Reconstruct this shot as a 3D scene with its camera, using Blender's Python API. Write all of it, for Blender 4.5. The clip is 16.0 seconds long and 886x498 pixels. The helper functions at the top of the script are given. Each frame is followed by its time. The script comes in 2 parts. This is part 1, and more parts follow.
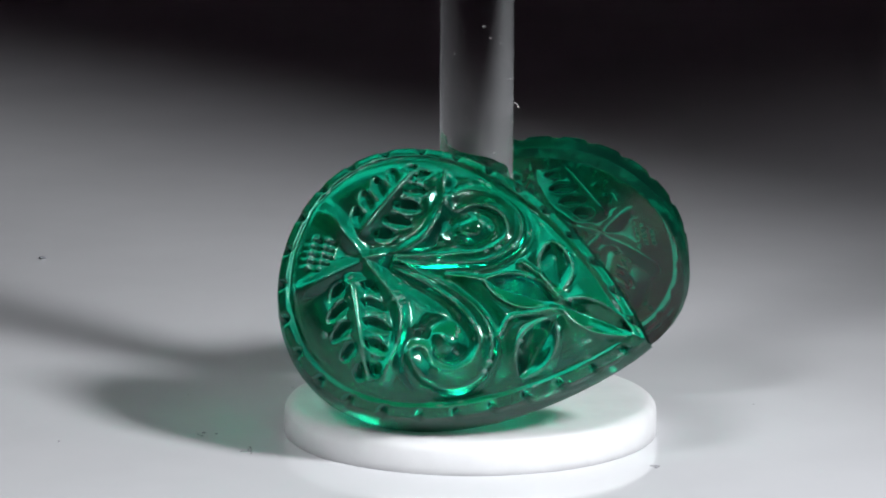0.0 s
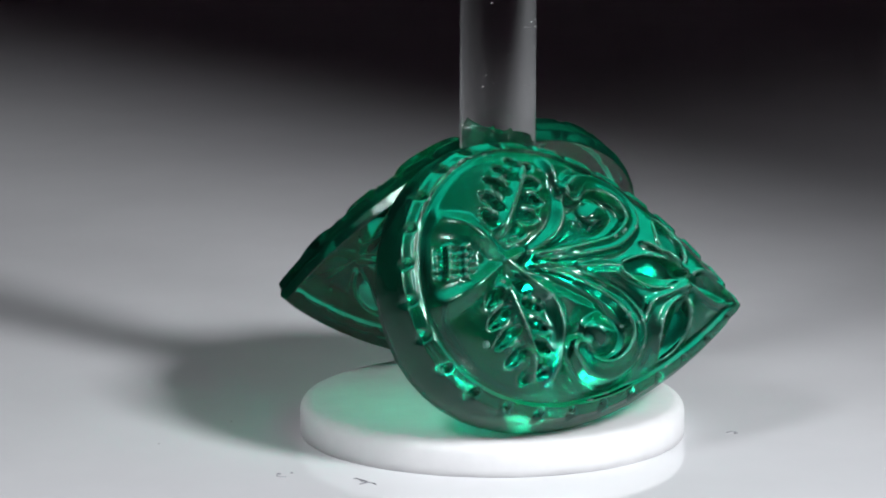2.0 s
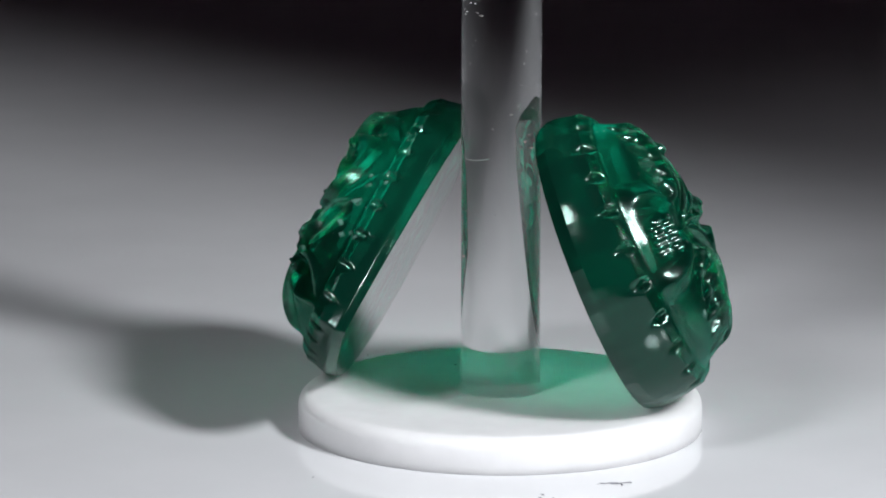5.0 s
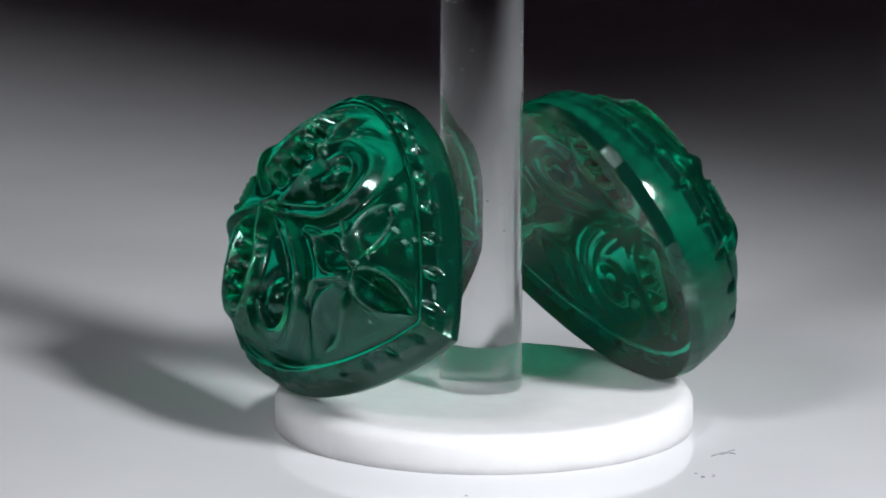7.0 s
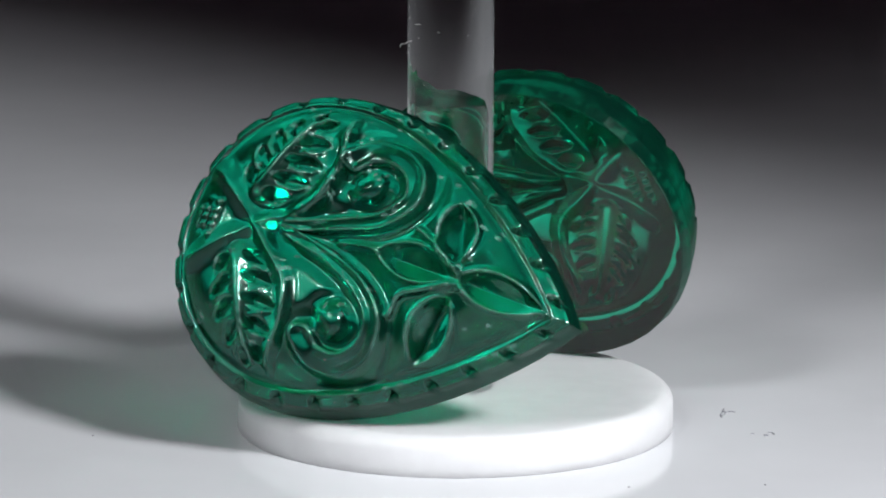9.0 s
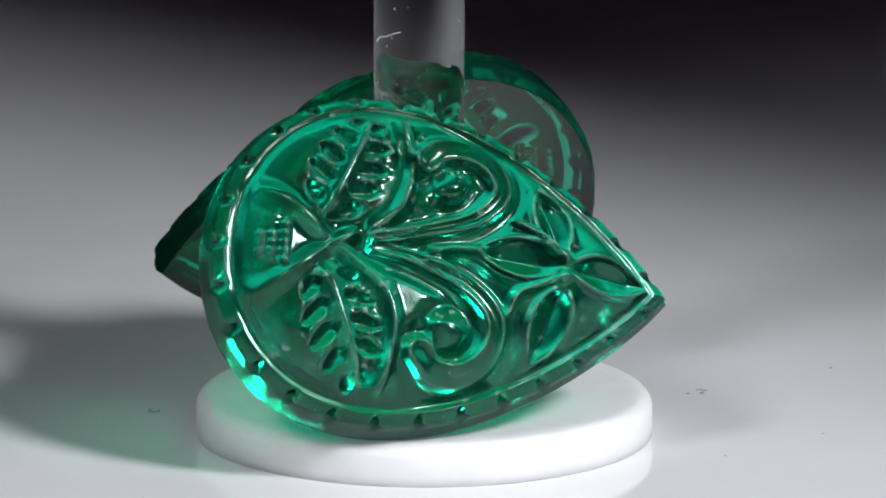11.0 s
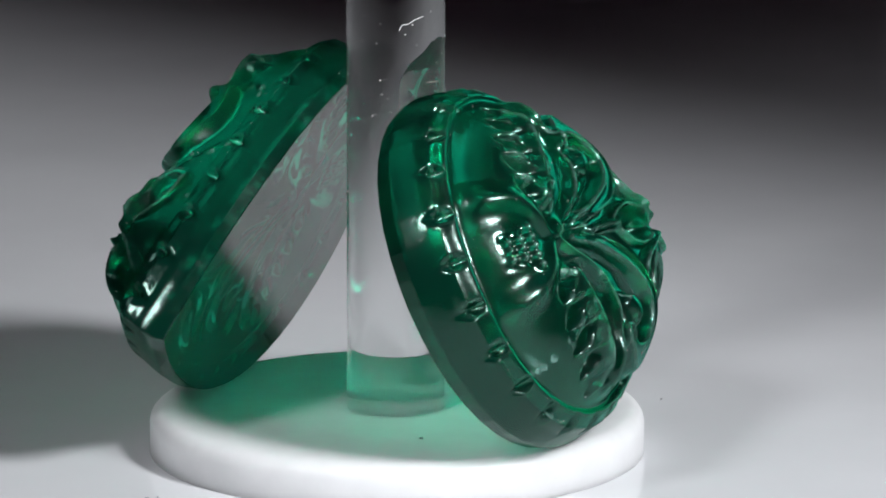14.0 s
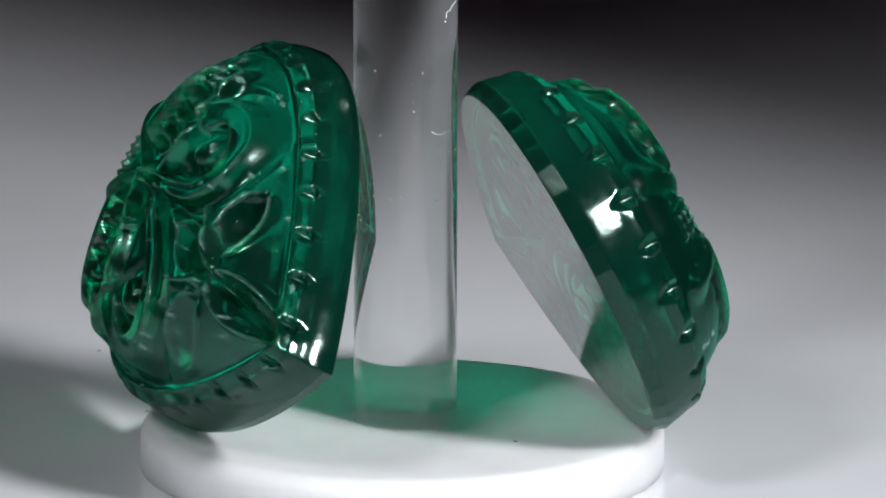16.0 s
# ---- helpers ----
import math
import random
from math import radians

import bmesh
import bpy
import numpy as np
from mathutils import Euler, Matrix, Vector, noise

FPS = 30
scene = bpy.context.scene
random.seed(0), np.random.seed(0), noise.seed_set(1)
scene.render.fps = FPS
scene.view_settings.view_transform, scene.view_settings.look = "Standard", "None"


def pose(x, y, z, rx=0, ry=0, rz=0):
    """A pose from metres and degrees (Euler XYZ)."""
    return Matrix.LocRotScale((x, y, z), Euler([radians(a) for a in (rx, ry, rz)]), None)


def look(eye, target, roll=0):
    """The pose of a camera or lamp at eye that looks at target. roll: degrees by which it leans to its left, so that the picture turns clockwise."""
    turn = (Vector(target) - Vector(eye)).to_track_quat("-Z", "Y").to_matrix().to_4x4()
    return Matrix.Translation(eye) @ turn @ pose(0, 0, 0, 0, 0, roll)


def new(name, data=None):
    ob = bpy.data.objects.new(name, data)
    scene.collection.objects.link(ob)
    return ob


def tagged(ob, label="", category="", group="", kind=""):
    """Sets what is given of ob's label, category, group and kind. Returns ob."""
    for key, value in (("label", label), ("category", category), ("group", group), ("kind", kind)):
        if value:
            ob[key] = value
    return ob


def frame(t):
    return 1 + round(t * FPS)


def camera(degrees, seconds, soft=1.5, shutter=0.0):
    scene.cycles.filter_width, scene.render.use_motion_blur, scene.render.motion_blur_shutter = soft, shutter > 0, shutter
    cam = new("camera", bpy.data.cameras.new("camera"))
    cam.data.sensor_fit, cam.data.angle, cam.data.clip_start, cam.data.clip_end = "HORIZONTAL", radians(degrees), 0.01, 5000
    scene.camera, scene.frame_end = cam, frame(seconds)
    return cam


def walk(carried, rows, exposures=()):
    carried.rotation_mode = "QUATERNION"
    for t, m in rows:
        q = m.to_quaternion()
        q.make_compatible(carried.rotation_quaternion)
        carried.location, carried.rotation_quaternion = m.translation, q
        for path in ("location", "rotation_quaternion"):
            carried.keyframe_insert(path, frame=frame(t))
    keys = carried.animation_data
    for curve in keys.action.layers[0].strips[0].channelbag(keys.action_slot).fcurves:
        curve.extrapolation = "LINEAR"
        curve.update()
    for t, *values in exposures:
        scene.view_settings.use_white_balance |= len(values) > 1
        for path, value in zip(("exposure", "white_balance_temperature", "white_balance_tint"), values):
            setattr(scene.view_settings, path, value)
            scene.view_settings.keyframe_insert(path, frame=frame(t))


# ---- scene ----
# ---- camera and its walk ----
cam = camera(9.94, 16.0, soft=1.9)
# seconds, x, y, z, tilt from straight down, turn
PATH = [
    (0, -0.00206, -0.55033, 0.13580, 78.069, 0.000),
    (1, -0.00196, -0.54082, 0.13360, 78.071, 0.007),
    (2, -0.00185, -0.53123, 0.13141, 78.070, 0.014),
    (3, -0.00173, -0.52158, 0.12923, 78.065, 0.021),
    (4, -0.00160, -0.51185, 0.12704, 78.058, 0.028),
    (5, -0.00146, -0.50205, 0.12487, 78.047, 0.036),
    (6, -0.00131, -0.49218, 0.12270, 78.034, 0.043),
    (7, -0.00115, -0.48225, 0.12053, 78.017, 0.050),
    (8, -0.00098, -0.47224, 0.11837, 77.996, 0.057),
    (9, -0.00080, -0.46216, 0.11621, 77.973, 0.064),
    (10, -0.00061, -0.45201, 0.11406, 77.947, 0.071),
    (11, -0.00041, -0.44178, 0.11192, 77.917, 0.078),
    (12, -0.00020, -0.43149, 0.10978, 77.884, 0.085),
    (13, 0.00002, -0.42113, 0.10764, 77.848, 0.092),
    (14, 0.00025, -0.41070, 0.10551, 77.809, 0.100),
    (15, 0.00049, -0.40019, 0.10339, 77.767, 0.107),
    (16, 0.00074, -0.38962, 0.10127, 77.722, 0.114),
]
walk(cam, [(t, pose(x, y, z, rx, 0, rz) @ pose(0, 0, 0, 0, 0, 0.15)) for t, x, y, z, rx, rz in PATH])

MM = 0.001
SPIN = 18.663, -0.0025   # degrees a second of the turntable, and how it slows
LIFT = 0.0037         # height of the display disc


# ---- light ----
scene.view_settings.exposure = 0.0
world = bpy.data.worlds.new("dark_studio")
scene.world = world
world.use_nodes = True
world.node_tree.nodes["Background"].inputs["Color"].default_value = (1.0, 0.90, 1.0, 1)
world.node_tree.nodes["Background"].inputs["Strength"].default_value = 0.02


def spot(name, eye, target, watts, cone, blend, radius, colour=(1, 1, 1)):
    lamp = bpy.data.lights.new(name, "SPOT")
    lamp.energy, lamp.spot_size, lamp.spot_blend = watts, radians(cone), blend
    lamp.shadow_soft_size, lamp.color = radius, colour
    ob = new(name, lamp)
    ob.matrix_world = look(eye, target)
    return ob


spot("key_lamp", (0.303, -0.309, 0.331), (-0.104, -0.024, 0.0), 14.4, 37.0, 0.22, 0.048, (0.95, 0.965, 1.0))
spot("fill_lamp", (-0.234, -0.347, 0.371), (0.072, -0.038, 0.0), 4.6, 32.0, 0.42, 0.06, (0.95, 0.965, 1.0))


# ---- materials ----
def material(name):
    m = bpy.data.materials.new(name)
    m.use_nodes = True
    return m, m.node_tree, m.node_tree.nodes["Principled BSDF"]


def noise_node(tree, scale, detail=4.0, rough=0.55):
    co = tree.nodes.new("ShaderNodeTexCoord")
    n = tree.nodes.new("ShaderNodeTexNoise")
    n.inputs["Scale"].default_value, n.inputs["Detail"].default_value = scale, detail
    n.inputs["Roughness"].default_value = rough
    tree.links.new(co.outputs["Object"], n.inputs["Vector"])
    return n


def remap(tree, sock, lo, hi, a=0.3, b=0.7):
    r = tree.nodes.new("ShaderNodeMapRange")
    r.inputs["From Min"].default_value, r.inputs["From Max"].default_value = a, b
    r.inputs["To Min"].default_value, r.inputs["To Max"].default_value = lo, hi
    tree.links.new(sock, r.inputs["Value"])
    return r.outputs["Result"]


def ramp(tree, sock, stops):
    r = tree.nodes.new("ShaderNodeValToRGB")
    e = r.color_ramp.elements
    e[0].position, e[0].color = stops[0][0], (*stops[0][1], 1)
    e[1].position, e[1].color = stops[-1][0], (*stops[-1][1], 1)
    for at, c in stops[1:-1]:
        e.new(at).color = (*c, 1)
    tree.links.new(sock, r.inputs["Fac"])
    return r.outputs["Color"]


def bump(tree, shader, sock, strength, distance):
    b = tree.nodes.new("ShaderNodeBump")
    b.inputs["Strength"].default_value, b.inputs["Distance"].default_value = strength, distance
    tree.links.new(sock, b.inputs["Height"])
    tree.links.new(b.outputs["Normal"], shader.inputs["Normal"])


def emerald_material(name, haze, gloss_lo, gloss_hi, relief, pale, deep, body, skin, frosted):
    """Green beryl: hazy light through the stone, a dark green body that keeps the rest, a polished skin and frosted, worn ridges."""
    m, tree, p = material(name)

    def mixed(fac, one, two):
        mix = tree.nodes.new("ShaderNodeMixShader")
        if isinstance(fac, float):
            mix.inputs["Fac"].default_value = fac
        else:
            tree.links.new(fac, mix.inputs["Fac"])
        tree.links.new(one, mix.inputs[1])
        tree.links.new(two, mix.inputs[2])
        return mix.outputs["Shader"]

    big, fine, patch = noise_node(tree, 120, 3), noise_node(tree, 1400, 5), noise_node(tree, 260, 3)
    tint = ramp(tree, big.outputs["Fac"], [(0.3, deep), (0.7, pale)])
    clear = []
    for kind, soft in (("ShaderNodeBsdfRefraction", haze), ("ShaderNodeBsdfGlass", 0.4 * haze)):
        node = tree.nodes.new(kind)
        node.inputs["IOR"].default_value, node.inputs["Roughness"].default_value = 1.57, soft
        tree.links.new(tint, node.inputs["Color"])
        clear.append(node.outputs["BSDF"])
    p.inputs["Base Color"].default_value = (0.003, 0.045, 0.028, 1)
    p.inputs["IOR"].default_value, p.inputs["Specular IOR Level"].default_value = skin, 1.0
    p.inputs["Specular Tint"].default_value = (0.78, 1.0, 0.92, 1)
    tree.links.new(remap(tree, patch.outputs["Fac"], gloss_lo, gloss_hi, 0.35, 0.65), p.inputs["Roughness"])
    bump(tree, p, fine.outputs["Fac"], relief, 0.0002)
    frost = tree.nodes.new("ShaderNodeBsdfPrincipled")
    frost.inputs["Base Color"].default_value = (0.24, 0.50, 0.42, 1)
    frost.inputs["Roughness"].default_value = 0.4
    bump(tree, frost, fine.outputs["Fac"], 0.5, 0.0002)
    edge = tree.nodes.new("ShaderNodeNewGeometry")
    worn = tree.nodes.new("ShaderNodeMath")
    worn.operation = "MULTIPLY"
    tree.links.new(remap(tree, edge.outputs["Pointiness"], 0.0, frosted, 0.52, 0.59), worn.inputs[0])
    tree.links.new(remap(tree, fine.outputs["Fac"], 0.1, 1.0, 0.35, 0.65), worn.inputs[1])
    stone = mixed(body, mixed(0.5, *clear), p.outputs["BSDF"])
    tree.links.new(mixed(worn.outputs["Value"], stone, frost.outputs["BSDF"]), tree.nodes["Material Output"].inputs["Surface"])
    return m


EMERALD_CARVED = emerald_material("carved_emerald", 0.24, 0.08, 0.26, 0.12, (0.07, 1.0, 0.73), (0.045, 0.94, 0.66), 0.23, 1.8, 0.4)
# same stone as the face; shade along its long inner paths is tinted in
EMERALD_BAND = emerald_material("shaded_emerald_band", 0.20, 0.06, 0.16, 0.08, (0.015, 0.40, 0.275), (0.008, 0.31, 0.21), 0.40, 1.55, 0.0)

EMERALD_POLISHED, tree, p = material("polished_emerald")
p.inputs["Transmission Weight"].default_value, p.inputs["IOR"].default_value = 1.0, 1.57
n = noise_node(tree, 120, 3)
tree.links.new(ramp(tree, n.outputs["Fac"], [(0.3, (0.012, 0.90, 0.55)), (0.7, (0.02, 1.0, 0.62))]), p.inputs["Base Color"])
tree.links.new(remap(tree, n.outputs["Fac"], 0.05, 0.11), p.inputs["Roughness"])

ACRYLIC, tree, p = material("clear_acrylic")
p.inputs["Base Color"].default_value = (0.97, 0.985, 0.98, 1)
p.inputs["IOR"].default_value = 1.49
p.inputs["Transmission Weight"].default_value = 1.0
n = noise_node(tree, 700, 3)
tree.links.new(remap(tree, n.outputs["Fac"], 0.0, 0.03), p.inputs["Roughness"])

DISC_WHITE, tree, p = material("white_matte_plastic")
n = noise_node(tree, 300, 4)
tree.links.new(ramp(tree, n.outputs["Fac"], [(0.3, (0.75, 0.75, 0.76)), (0.7, (0.80, 0.80, 0.81))]), p.inputs["Base Color"])
p.inputs["Roughness"].default_value = 0.45
bump(tree, p, n.outputs["Fac"], 0.1, 0.0001)
p.inputs["Subsurface Weight"].default_value = 0.85
p.inputs["Subsurface Radius"].default_value = (1.0, 1.0, 1.0)
p.inputs["Subsurface Scale"].default_value = 0.004

TABLE_WHITE, tree, p = material("glossy_white_acrylic")
n = noise_node(tree, 40, 4)
tree.links.new(ramp(tree, n.outputs["Fac"], [(0.3, (0.74, 0.75, 0.77)), (0.7, (0.79, 0.80, 0.82))]), p.inputs["Base Color"])
tree.links.new(remap(tree, n.outputs["Fac"], 0.06, 0.12), p.inputs["Roughness"])
p.inputs["IOR"].default_value = 1.45

# tone picked so that bounced light lifts and tints the unlit table
BOUNCE_WALL, tree, p = material("mauve_grey_bounce_wall")
n = noise_node(tree, 8, 4)
tree.links.new(ramp(tree, n.outputs["Fac"], [(0.3, (0.58, 0.45, 0.515)), (0.7, (0.66, 0.53, 0.595))]), p.inputs["Base Color"])
p.inputs["Roughness"].default_value = 0.9

DUST, tree, p = material("grey_dust_fibre")
n = noise_node(tree, 900, 2)
tree.links.new(ramp(tree, n.outputs["Fac"], [(0.3, (0.20, 0.20, 0.22)), (0.7, (0.36, 0.36, 0.39))]), p.inputs["Base Color"])
p.inputs["Roughness"].default_value = 0.9


PALE_DUST, tree, p = material("pale_dust")
n = noise_node(tree, 900, 2)
tree.links.new(ramp(tree, n.outputs["Fac"], [(0.3, (0.6, 0.6, 0.6)), (0.7, (0.8, 0.8, 0.8))]), p.inputs["Base Color"])
p.inputs["Roughness"].default_value = 0.8


# ---- building helpers ----
def mesh_object(name, verts, faces, mat, parent=None, label="", smooth=True):
    me = bpy.data.meshes.new(name)
    me.from_pydata([tuple(v) for v in verts], [], [tuple(f) for f in faces])
    me.update()
    me.materials.append(mat)
    if smooth:
        me.polygons.foreach_set("use_smooth", [True] * len(me.polygons))
    ob = new(name, me)
    if parent:
        ob.parent = parent
    if label:
        tagged(ob, label)
    return ob


def revolve(profile, n):
    """A closed turned body from (radius, height) rows that start and end on the axis."""
    verts, faces = [(0, 0, profile[0][1])], []
    for r, z in profile[1:-1]:
        for i in range(n):
            a = 2 * math.pi * i / n
            verts.append((r * math.cos(a), r * math.sin(a), z))
    verts.append((0, 0, profile[-1][1]))
    k = len(profile) - 2
    for i in range(n):
        j = (i + 1) % n
        faces.append((0, 1 + j, 1 + i))
        for s in range(k - 1):
            a, b = 1 + s * n, 1 + (s + 1) * n
            faces.append((a + i, a + j, b + j, b + i))
        faces.append((1 + (k - 1) * n + i, 1 + (k - 1) * n + j, len(verts) - 1))
    return verts, faces


# ---- studio ----
# unseen small room, added to close the scene and return bounce light
def box_room():
    hx, hy, hz = 1.1, 1.1, 1.22
    for name, c, s in (("wall_north", (0, hy, hz / 2 - 0.11), (hx * 2, 0.1, hz)), ("wall_south", (0, -hy, hz / 2 - 0.11), (hx * 2, 0.1, hz)),
                       ("wall_east", (hx, 0, hz / 2 - 0.11), (0.1, hy * 2 - 0.1, hz)), ("wall_west", (-hx, 0, hz / 2 - 0.11), (0.1, hy * 2 - 0.1, hz)),
                       ("ceiling", (0, 0, hz - 0.06), (hx * 2, hy * 2, 0.1)), ("floor", (0, 0, -0.0626), (hx * 2 - 0.1, hy * 2 - 0.1, 0.1))):
        bm = bmesh.new()
        bmesh.ops.create_cube(bm, size=1)
        bmesh.ops.scale(bm, vec=s, verts=bm.verts)
        me = bpy.data.meshes.new(name)
        bm.to_mesh(me)
        bm.free()
        me.materials.append(BOUNCE_WALL)
        ob = new(name, me)
        ob.location = c
        tagged(ob, "unseen plain mauve-grey surface round the studio, toned to bounce light", "wall", kind="structure")


box_room()


def turntable():
    r = 0.8
    verts, faces = revolve([(0, -0.012), (r - 0.002, -0.012), (r, -0.010), (r, -0.002), (r - 0.002, 0.0), (0, 0.0)], 128)
    ob = mesh_object("turntable", verts, faces, TABLE_WHITE, smooth=False)
    return tagged(ob, "wide glossy white acrylic turntable under the display disc", "turntable", kind="structure")


TABLE = turntable()


# ---- display stand ----
def display_stand():
    base = tagged(new("display_stand"), "white plastic disc with a clear acrylic rod standing on it", "display stand")
    h, r, prof = LIFT, 20.5 * MM, [(0, 0.0)]
    prof += [(r - 0.0004, 0.0), (r - 0.00002, 0.0), (r, 0.00004), (r, 0.0008)]
    round_ = 0.0013
    for i in range(9):
        a = math.pi / 2 * i / 8
        prof.append((r - round_ + round_ * math.cos(a), h - round_ + round_ * math.sin(a)))
    prof += [(r - round_ - 0.0006, h), (0, h)]
    mesh_object("disc", *revolve(prof, 128), DISC_WHITE, base)
    rr, top, b = 4.03 * MM, 0.075, 0.0002
    low = h - 0.0003
    prof = [(0, low), (rr - 3 * b, low), (rr - b, low), (rr, low + b), (rr, low + 3 * b), (rr, top - 3 * b), (rr, top - b), (rr - b, top), (rr - 3 * b, top), (0, top)]
    rod = mesh_object("rod", *revolve(prof, 96), ACRYLIC, base, "clear acrylic rod with scratches and dust")
    rod.location = (0.54 * MM, -0.03 * MM, 0)
    return base


STAND = display_stand()


# ---- carved emeralds ----
# plan of the stone in millimetres: u to the tip, v across, w up from the notched rim; the carved flower's heart lies at 0, 0
def outline(n, wide):
    psi = (np.arange(n) + 0.5) / n * 2 * np.pi
    return np.stack([10.5 + 20.1 * np.cos(psi), wide * np.sin(psi) * np.abs(np.sin(psi / 2)) ** 0.8], 1)


def even_outline(n, wide):
    p = outline(6000, wide)
    p = np.vstack([p, p[:1]])
    s = np.concatenate([[0], np.cumsum(np.hypot(*np.diff(p, axis=0).T))])
    at = np.linspace(0, s[-1], n, endpoint=False)
    return np.stack([np.interp(at, s, p[:, 0]), np.interp(at, s, p[:, 1])], 1), at, s[-1]


def away(q, line):
    """Distance of the points q from an open line, and how far along it (0 to 1) the nearest place is, and on which side."""
    line = np.asarray(line, float)
    best, along, side = np.full(len(q), 1e9), np.zeros(len(q)), np.ones(len(q))
    seg = np.hypot(*np.diff(line, axis=0).T)
    total, run = seg.sum(), 0.0
    for a, b, l in zip(line[:-1], line[1:], seg):
        d = b - a
        f = np.clip(((q - a) @ d) / (l * l), 0, 1)
        e = q - a - f[:, None] * d
        r = np.hypot(e[:, 0], e[:, 1])
        m = r < best
        best[m], along[m] = r[m], (run + f[m] * l) / total
        side[m] = np.sign(d[0] * e[m, 1] - d[1] * e[m, 0])
        run += l
    return best, along, side


def smooth_line(pts, n=8):
    """A Catmull-Rom line through the points."""
    p = np.asarray(pts, float)
    p = np.vstack([2 * p[0] - p[1], p, 2 * p[-1] - p[-2]])
    out = []
    for i in range(1, len(p) - 2):
        for k in range(n):
            t = k / n
            out.append(0.5 * (2 * p[i] + (p[i + 1] - p[i - 1]) * t + (2 * p[i - 1] - 5 * p[i] + 4 * p[i + 1] - p[i + 2]) * t * t
                              + (3 * p[i] - p[i - 1] - 3 * p[i + 1] + p[i + 2]) * t ** 3))
    out.append(p[-2])
    return np.array(out)


def bell(x, s):
    return np.exp(-(x / s) ** 2)


def ridge(q, pts, wide, high, taper=(1.0, 1.0)):
    """A narrow raised stem along a line, with a shallow trough on both sides."""
    r, t, _ = away(q, smooth_line(pts))
    w = wide * (taper[0] + (taper[1] - taper[0]) * t)
    return high * (0.55 * bell(r, 1.6 * w) + 0.65 * np.clip(1 - r / (1.3 * w), 0, 1)) - 0.22 * high * bell(r - 2.8 * w, 1.2 * w)


def band(q, pts, wide, high, taper=(1.0, 1.0)):
    """A hollowed ribbon with two raised edges; the ground falls away outside it."""
    r, t, _ = away(q, smooth_line(pts))
    w = wide * (taper[0] + (taper[1] - taper[0]) * t)
    x = np.minimum(r / w, 1)
    return high * (1 - x ** 5) * (0.55 + 0.75 * x * x) - 0.4 * high * bell(r - w - 0.6, 0.7)


def lens(q, a, b, wide):
    a, b = np.array(a, float), np.array(b, float)
    d = b - a
    l = np.hypot(*d)
    d /= l
    x = ((q - a) @ d) / l
    y = (q - a) @ np.array([-d[1], d[0]])
    inside = (x > 0) & (x < 1)
    w = np.where(inside, wide * np.sin(np.pi * np.clip(x, 0, 1) ** 0.9) ** 0.75, 0.0)
    return x, y, w, inside


def scoop(q, a, b, wide, deep, lip):
    """A leaf-shaped hollow with a sharp keel along its middle and a raised lip."""
    x, y, w, inside = lens(q, a, b, wide)
    s = np.abs(y) / (w + 1e-6)
    hollow = np.where(inside & (s < 1), -deep * (1 - s) * np.clip(w / wide * 1.4, 0, 1), 0)
    return hollow + np.where(inside, lip * bell(np.abs(y) - w - 0.08, 0.24) * np.clip(np.minimum(x, 1 - x) * 12, 0, 1), 0)


def toothed_leaf(q, a, b, wide, teeth):
    """A leaf with a thick rounded midrib and rows of scooped teeth along both margins."""
    a, b = np.array(a, float), np.array(b, float)
    x, y, w, inside = lens(q, a, b, wide)
    run = np.clip(np.minimum(x, 1 - x) * 8, 0, 1)
    f = np.where(inside, 0.8 * np.clip(1.25 - np.abs(y) / (0.95 * (1.1 - 0.8 * np.clip(x, 0, 1)) + 0.05), 0, 1) * run, 0)
    f += np.where(inside, 0.35 * np.clip((w - np.abs(y)) / 0.6, 0, 1), 0)
    l = np.hypot(*(b - a))
    d = (b - a) / l
    n = np.array([-d[1], d[0]])
    for i in range(teeth):
        t = 0.10 + 0.76 * i / (teeth - 1)
        ww = wide * math.sin(math.pi * min(t + 0.1, 1) ** 0.9) ** 0.75
        for sgn in (-1, 1):
            root = a + d * l * t + n * sgn * (0.75 * (1.1 - 0.8 * t))
            tip = a + d * (l * t + 1.5) + n * sgn * (ww + 0.55)
            f += scoop(q, root, tip, 0.78, 1.15, 0.12)
    return f


def knob(q, c, r, high):
    x = np.hypot(q[:, 0] - c[0], q[:, 1] - c[1]) / r
    return high * np.sqrt(np.maximum(1 - x * x, 0)) - 0.8 * high * bell(x - 1.45, 0.4) * 0.6


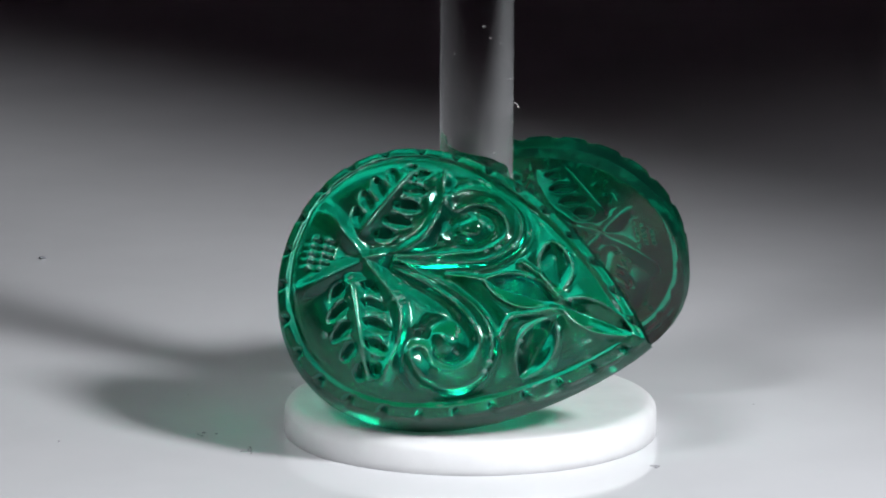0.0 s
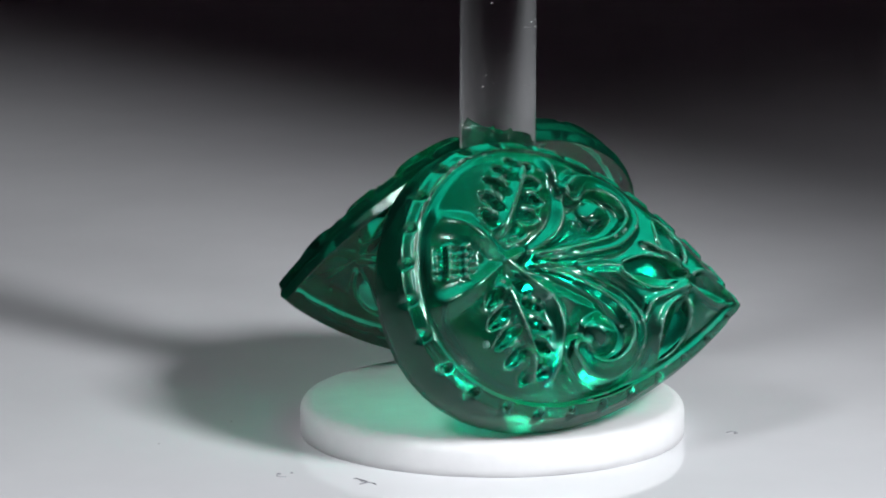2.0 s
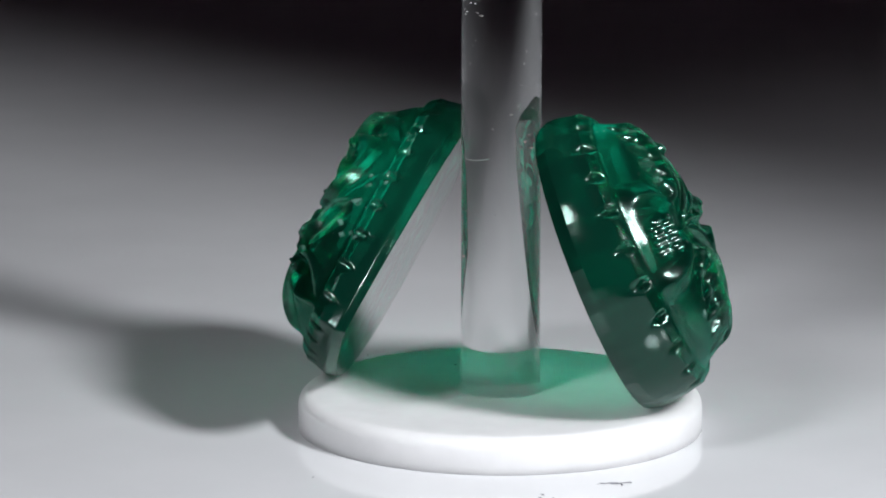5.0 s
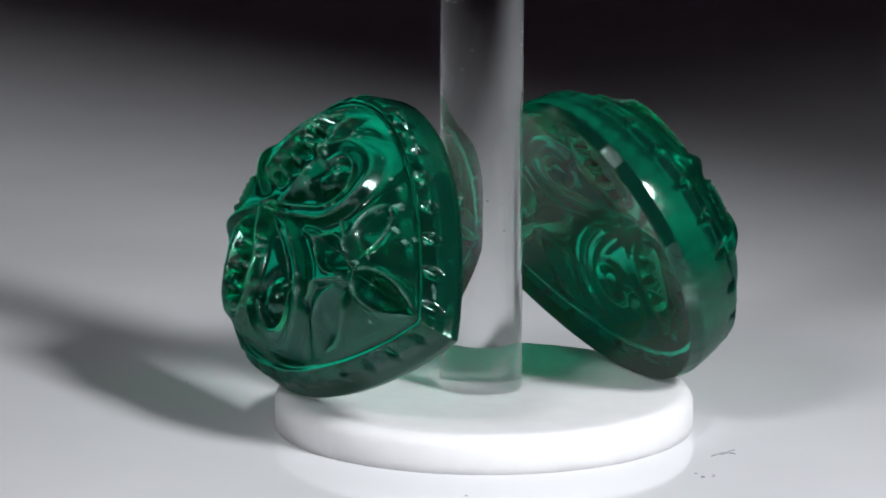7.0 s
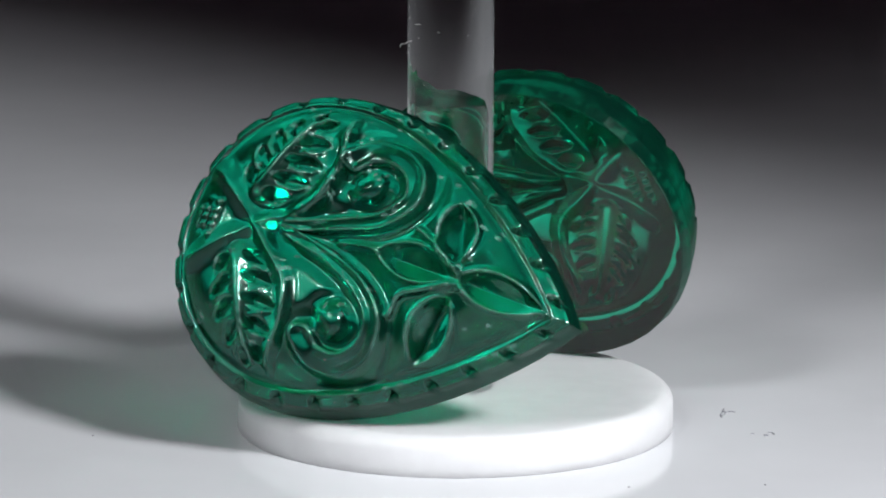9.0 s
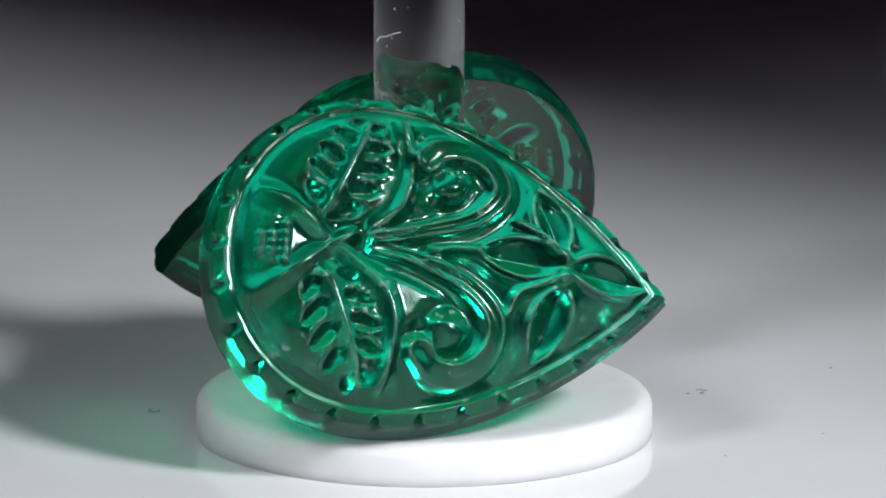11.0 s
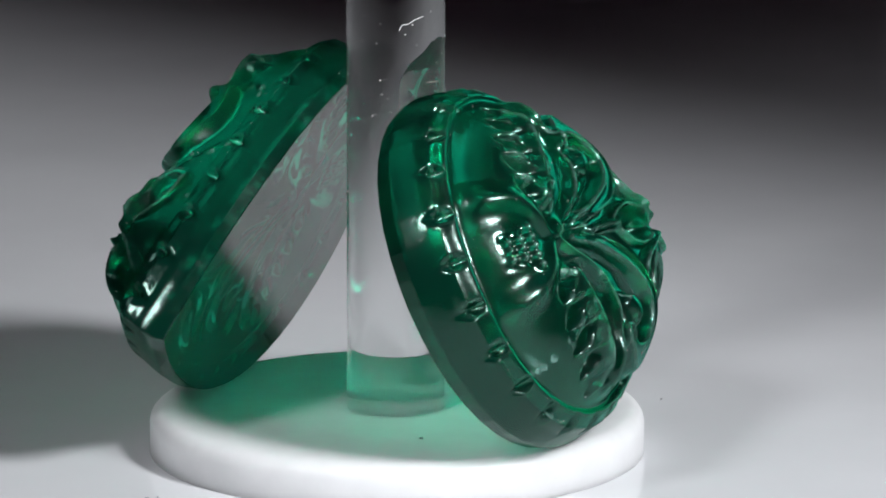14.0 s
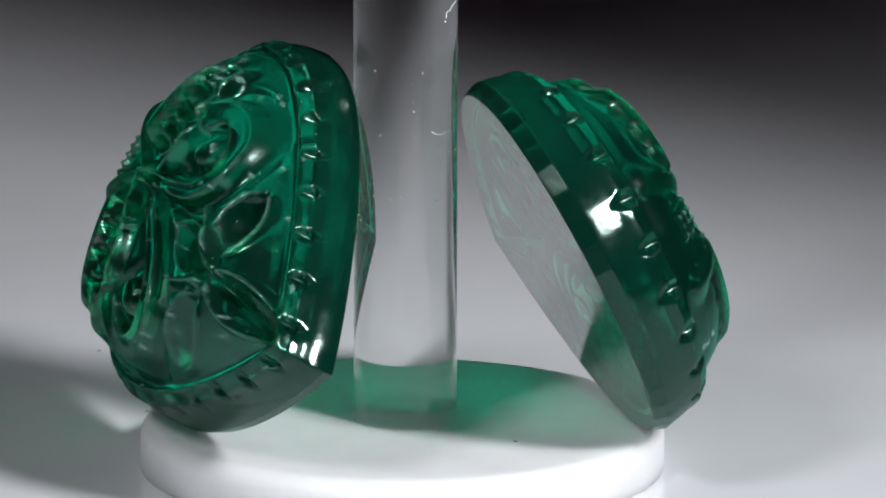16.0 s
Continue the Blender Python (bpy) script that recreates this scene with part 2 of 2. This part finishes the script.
def carving(q, d, emblem):
    tall = 0.85
    h = 4.6 * (1 - np.exp(-(d / 2.75) ** 1.5)) + tall * (1 - (1 - np.clip(d / 9.0, 0, 1)) ** 2)
    if emblem == "hatch":   # this stone's flower is drawn out a little towards the tip
        q = np.column_stack([np.where(q[:, 0] > 0, q[:, 0] / 1.035, q[:, 0]), q[:, 1] - 0.1])
    rough = 0.75 + 0.35 * np.sin(q[:, 0] * 2.1) * np.sin(q[:, 1] * 1.7 + 1.0)
    h += 0.2 * rough * bell(d - 0.55, 0.36) - 0.45 * bell(d - 1.45, 0.35)
    inner = np.clip((d - 0.9) / 0.9, 0, 1)
    f = np.full(len(q), -0.4)
    stems = np.zeros(len(q))
    for pts, w, hi, tp in (([(0, 0), (3.8, 2.0), (5.6, 4.0), (6.2, 7.5), (5.4, 11.8)], 0.56, 0.85, (1.2, 0.8)),
                           ([(0, 0), (2.8, -2.2), (5.0, -4.3), (5.8, -7.6), (5.2, -11.8)], 0.56, 0.85, (1.2, 0.8)),
                           ([(0, 0), (-2.0, 1.6), (-4.4, 3.4), (-6.6, 4.2)], 0.85, 0.6, (0.8, 1.1)),
                           ([(0, 0), (-1.9, -1.6), (-4.2, -3.6), (-6.2, -4.8)], 0.85, 0.6, (0.8, 1.1)),
                           ([(8.6, 0.5), (11.0, 0.8), (13.0, 0.8)], 0.36, 0.6, (1.0, 1.0)),
                           ([(20.4, 1.2), (17.5, 3.0), (15.6, 3.8)], 0.40, 0.7, (1.0, 0.6)),
                           ([(20.4, -0.4), (18.0, -1.6), (16.2, -2.6), (15.6, -4.5)], 0.40, 0.7, (1.0, 0.6))):
        stems = np.maximum(stems, ridge(q, pts, w, hi, tp))
    f += stems
    f += toothed_leaf(q, (-1.0, 2.0), (2.7, 11.6), 2.9, 5)
    f += toothed_leaf(q, (-0.9, -1.8), (3.5, -12.2), 2.8, 5)
    up = [(3.4, 0.7), (6.0, 1.4), (8.8, 2.2), (12.2, 3.5), (14.2, 5.9), (13.5, 8.4), (11.4, 9.6), (9.0, 9.5), (7.6, 8.3)]
    dn = [(3.4, 0.1), (6.0, -0.4), (8.8, -1.2), (12.2, -2.8), (14.4, -5.2), (14.3, -8.0), (12.3, -9.9), (9.6, -10.0), (8.1, -8.6)]
    f += band(q, up, 1.45, 1.1, (0.4, 0.95))
    f += band(q, dn, 1.45, 1.1, (0.4, 0.95))
    f += 0.6 * knob(q, (9.7, 6.3), 1.6, 1.2) + 0.6 * knob(q, (10.3, -6.7), 1.65, 1.2)
    for a, b, w in (((20.0, 0.5), (12.6, 0.9), 1.5), ((20.2, 1.9), (17.9, 7.4), 1.45), ((20.5, -1.4), (18.4, -7.9), 1.55), ((20.9, 0.5), (28.4, 0.2), 1.5)):
        f += scoop(q, a, b, w * 1.1, 1.5, 0.5)
    # small emblem by the blunt end
    x, y = q[:, 0] + 5.3, q[:, 1] + 0.5
    f += 0.1 * bell(np.hypot(x / 2.6, y / 2.3) ** 2, 0.8)
    if emblem == "hatch":
        for c in (-0.75, 0.75):
            f += 0.6 * bell(x - c, 0.28) * np.clip((1.9 - np.abs(y)) * 4, 0, 1)
        for c in (-1.2, -0.4, 0.4, 1.2):
            f -= 0.5 * bell(y - c, 0.18) * np.clip((1.9 - np.abs(x)) * 4, 0, 1)
    else:
        f += 0.6 * bell(x - 1.15, 0.28) * np.clip((2.0 - np.abs(y)) * 4, 0, 1)
        for c in (-0.9, 0.1):
            f += 0.45 * bell(x - c, 0.22) * np.clip((1.3 - np.abs(y)) * 4, 0, 1)
        for c in (-1.1, -0.35, 0.4, 1.15):
            f -= 0.4 * bell(y - c, 0.16) * np.clip((1.4 - np.abs(x)) * 4, 0, 1)
    f -= 0.6 * bell(np.hypot(q[:, 0], q[:, 1]), 2.6)
    f = np.where(f > 0.6, 0.6 + 0.5 * np.tanh((f - 0.6) / 0.5), f)   # worn tops
    return h + 1.25 * f * inner


# the stone gets thinner towards its tip
THIN = 1.9 / 40.0


def emerald(label, emblem, m, skew, wide, depth):
    n, k = 432, 120
    rim, at, total = even_outline(n, wide)
    notch_count = 27
    ph = (at / total * notch_count) % 1.0
    notch = np.clip(1 - np.abs(ph - 0.5) / 0.15, 0, 1) ** 0.8
    c = np.array([9.0, 0.0])
    inward = rim - c
    inward /= np.hypot(*inward.T)[:, None]
    rho = 1 - (1 - np.linspace(0, 1, k + 1)[1:]) ** 1.25
    plan = np.concatenate([c + r * (rim - inward * (0.8 * notch * np.clip((r - 0.93) / 0.07, 0, 1))[:, None] - c) for r in rho])
    dist = np.concatenate([(away(c + r * (rim[::4] - c), np.vstack([rim[::6], rim[:1]]))[0]) for r in rho]).reshape(k, -1)
    d = np.stack([np.interp(np.arange(n), np.arange(0, n + 4, 4), np.append(row, row[0])) for row in dist])
    w = carving(plan, d.ravel(), emblem).reshape(k, n)
    for _ in range(1):   # soften the tool marks
        soft = (np.roll(w, 1, 1) + np.roll(w, -1, 1) + 2 * w) / 4
        w[1:-1] = (soft[:-2] + soft[2:] + 2 * soft[1:-1]) / 4
    w -= 0.55 * notch[None, :] * np.clip(1 - d / 0.9, 0, 1)
    w[-1] = -0.55 * notch
    mid = carving(c[None, :], np.array([12.0]), emblem)[0]
    verts = np.column_stack([plan, w.ravel()])
    verts = np.vstack([verts, [[c[0], c[1], mid]]]) * MM
    faces = [(len(verts) - 1, i, (i + 1) % n) for i in range(n)]
    for s in range(k - 1):
        a, b = s * n, (s + 1) * n
        faces += [(a + i, b + i, b + (i + 1) % n, a + (i + 1) % n) for i in range(n)]
    gem = tagged(new("emerald"), label, "emerald")
    mesh_object("carved_face", verts, faces, EMERALD_CARVED, gem)
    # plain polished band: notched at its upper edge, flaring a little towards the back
    corner = np.append(np.arange(0, n, 9), n)
    closed = np.vstack([rim, rim[:1]])
    cut_rim = np.stack([np.interp(np.arange(n), corner, closed[corner, j]) for j in (0, 1)], 1)
    rings = []
    for z, out, cut, sharp, facet in ((0.0, 0.0, 1.0, 1.0, 0), (-0.3, 0.08, 0.85, 1.5, 0), (-0.6, 0.12, 0.6, 2.5, 0), (-0.9, 0.16, 0.25, 4.0, 0), (-1.15, 0.2, 0.0, 1.0, 0.1),
                                      (-1.6, 0.33, 0, 1, 0.3), (-2.9, 0.52, 0, 1, 0.5), (-depth + 1.5, 0.6, 0, 1, 0.6), (-depth + 1.35, 0.6, 0, 1, 1), (-depth + 0.12, 0.18, 0, 1, 1), (-depth, 0.05, 0, 1, 1)):
        ring = rim * (1 - facet) + cut_rim * facet + inward * (out - 0.8 * cut * notch ** sharp)[:, None]
        zz = z * (1 - (THIN * (ring[:, 0] + 9.6) + skew * ring[:, 1]) / depth * np.clip((-z - 1.0) / 1.5, 0, 1)) if z < 0 else -0.55 * notch
        rings.append(np.column_stack([ring, zz]))
    verts = np.vstack(rings) * MM
    faces = []
    for s in range(len(rings) - 1):
        a, b = s * n, (s + 1) * n
        faces += [(a + i, b + i, b + (i + 1) % n, a + (i + 1) % n) for i in range(n)]
    mesh_object("girdle", verts, faces, EMERALD_BAND, gem, "faceted polished band of the stone, its inner shade tinted in")
    rounded = np.ones((len(rings) - 1, n), bool)
    rounded[-2:] = False   # the lower edge keeps its cut facets
    gem.children[-1].data.polygons.foreach_set("use_smooth", rounded.ravel())
    verts = np.vstack([rings[-1], [[c[0], c[1], -depth + THIN * (c[0] + 9.6)]]]) * MM
    mesh_object("flat_back", verts, [(n, (i + 1) % n, i) for i in range(n)], EMERALD_POLISHED, gem, "flat polished back", smooth=False)
    # pale crumbs of dust caught on the carving
    rnd = random.Random(n + len(emblem))
    face = gem.children[0].data
    crumbs, sides = [], []
    for _ in range(110):
        v = face.vertices[rnd.randrange(n * 30, n * (k - 1))]
        r = rnd.choice((0.025, 0.03, 0.035, 0.05)) * MM
        j = len(crumbs)
        crumbs += [v.co + v.normal * r * 0.4 + Vector(e) * r for e in ((1, 0, 0), (-1, 0, 0), (0, 1, 0), (0, -1, 0), (0, 0, 1), (0, 0, -1))]
        sides += [tuple(j + i for i in t) for t in ((0, 2, 4), (2, 1, 4), (1, 3, 4), (3, 0, 4), (2, 0, 5), (1, 2, 5), (3, 1, 5), (0, 3, 5))]
    tagged(mesh_object("dust", crumbs, sides, PALE_DUST, gem, "pale dust crumbs on the carving", smooth=False), kind="stuff")
    gem.matrix_world = m
    return gem


def stone_pose(normal, axis, heart):
    """A stone from the normal of its rim, the way to its tip and the place of its flower's heart (mm above the disc)."""
    w = Vector(normal).normalized()
    u = Vector(axis)
    u = (u - w * u.dot(w)).normalized()
    v = w.cross(u)
    m = Matrix((u, v, w)).transposed().to_4x4()
    m.translation = (Vector(heart) - 4.5 * w) * MM + Vector((0, 0, LIFT))
    return m


POSE_A = stone_pose((-0.1018, -0.8913, 0.4417), (0.9585, -0.2068, -0.1963), (-10.36, -20.76, 18.88))
POSE_B = stone_pose((0.1692, 0.8865, 0.4306), (-0.9519, 0.2603, -0.1617), (16.44, 10.74, 17.75))
STONE_A = emerald("green carved emerald drop with a hatched mark, leaning on the rod", "hatch", POSE_A, 0.06, 18.4, 5.75)
STONE_B = emerald("green carved emerald drop with a boxed mark, leaning on the rod", "box", POSE_B, 0.0, 18.1, 4.8)


# ---- dust on the turntable, the disc and the rod ----
def speck(name, x, y, z, size, seed, parent):
    """A crumb of dust: a squashed, uneven lump."""
    rnd = random.Random(seed)
    bm = bmesh.new()
    bmesh.ops.create_icosphere(bm, subdivisions=1, radius=1)
    for v in bm.verts:
        v.co *= rnd.uniform(0.6, 1.2)
        v.co = Vector((v.co.x * size * rnd.uniform(1.0, 1.6), v.co.y * size, v.co.z * size * 0.4))
    me = bpy.data.meshes.new(name)
    bm.to_mesh(me)
    bm.free()
    me.materials.append(DUST)
    ob = new(name, me)
    ob.location = (x, y, z + size * 0.3)
    ob.rotation_euler = (0, 0, rnd.uniform(0, 6))
    ob.parent = parent
    return ob


def fibre(name, x, y, z, length, seed, parent, mat, thick=0.00005):
    """A curled lint fibre lying flat."""
    rnd = random.Random(seed)
    a, px, py = rnd.uniform(0, 6), 0.0, 0.0
    cu = bpy.data.curves.new(name, "CURVE")
    cu.dimensions, cu.bevel_depth, cu.bevel_resolution = "3D", thick, 1
    sp = cu.splines.new("POLY")
    sp.points.add(14)
    for i, p in enumerate(sp.points):
        p.co = (px, py, thick + 0.00003 * math.sin(i), 1)
        a += rnd.uniform(-0.55, 0.7)
        px += math.cos(a) * length / 14
        py += math.sin(a) * length / 14
    tmp = bpy.data.objects.new(name, cu)
    me = bpy.data.meshes.new_from_object(tmp)
    bpy.data.objects.remove(tmp)
    me.materials.clear()
    me.materials.append(mat)
    ob = new(name, me)
    ob.location, ob.parent = (x, y, z), parent
    return ob


for i, (x, y, size) in enumerate(((-28.3, -6.0, 0.35), (-44.0, -10.0, 0.3), (20.8, -20.9, 0.35), (-53.2, 85.6, 0.9), (-23.0, -12.8, 0.2), (-26.9, -6.4, 0.3),
                                  (-19.2, 15.5, 0.2), (7.6, -23.1, 0.3), (-23.1, -12.1, 0.18), (-31.0, 12.0, 0.2), (33.0, 8.0, 0.2))):
    speck("dust_speck", x * MM, y * MM, 0.0, size * MM * 0.6, i, TABLE)
for i, (x, y, l) in enumerate(((-24.0, -14.3, 3.2), (-22.8, -15.4, 2.4), (-29.0, -6.6, 1.2), (20.2, -20.2, 1.3))):
    fibre("lint_fibre", x * MM, y * MM, 0.0, l * MM, 20 + i, TABLE, DUST)
speck("dust_speck", 11.2 * MM, 3.9 * MM, LIFT, 0.2 * MM, 40, STAND)


def rod_dust(rod):
    """Pale crumbs and two fibres that cling to the rod."""
    rnd = random.Random(5)
    verts, faces = [], []
    for i in range(150):
        a, z, r = rnd.uniform(0, 2 * math.pi), LIFT + rnd.uniform(0.014, 0.045), 4.05 * MM
        c = Vector((r * math.cos(a), r * math.sin(a), z))
        s = rnd.choice((0.035, 0.045, 0.05, 0.08)) * MM
        k = len(verts)
        verts += [c + Vector(v) * s for v in ((1, 0, 0), (-1, 0, 0), (0, 1, 0), (0, -1, 0), (0, 0, 1.2), (0, 0, -1.2))]
        for f in ((0, 2, 4), (2, 1, 4), (1, 3, 4), (3, 0, 4), (2, 0, 5), (1, 2, 5), (3, 1, 5), (0, 3, 5)):
            faces.append(tuple(k + j for j in f))
    ob = mesh_object("dust", verts, faces, PALE_DUST, rod, "pale dust crumbs on the rod", smooth=False)
    ob["kind"] = "stuff"
    for a, z, l, seed in ((0.73, 0.0332, 2.6, 61), (0.03, 0.0235, 1.7, 62)):
        f = fibre("lint_fibre", 0, 0, 0, l * MM, seed, rod, PALE_DUST, 0.00004)
        f.matrix_basis = pose(4.08 * MM * math.cos(a), 4.08 * MM * math.sin(a), LIFT + z, 90, 0, math.degrees(a) + 90)


rod_dust([c for c in STAND.children if c.name.startswith("rod")][0])


# ---- what moves ----
def motions():
    seconds = [i * 0.5 for i in range(33)]
    spin = {t: pose(0, 0, 0, 0, 0, (SPIN[0] + SPIN[1] * t) * t) for t in seconds}
    for thing, still in ((TABLE, Matrix()), (STAND, pose(1.02 * MM, -4.13 * MM, 0)), (STONE_A, POSE_A), (STONE_B, POSE_B)):
        walk(thing, [(t, spin[t] @ still) for t in seconds])


motions()
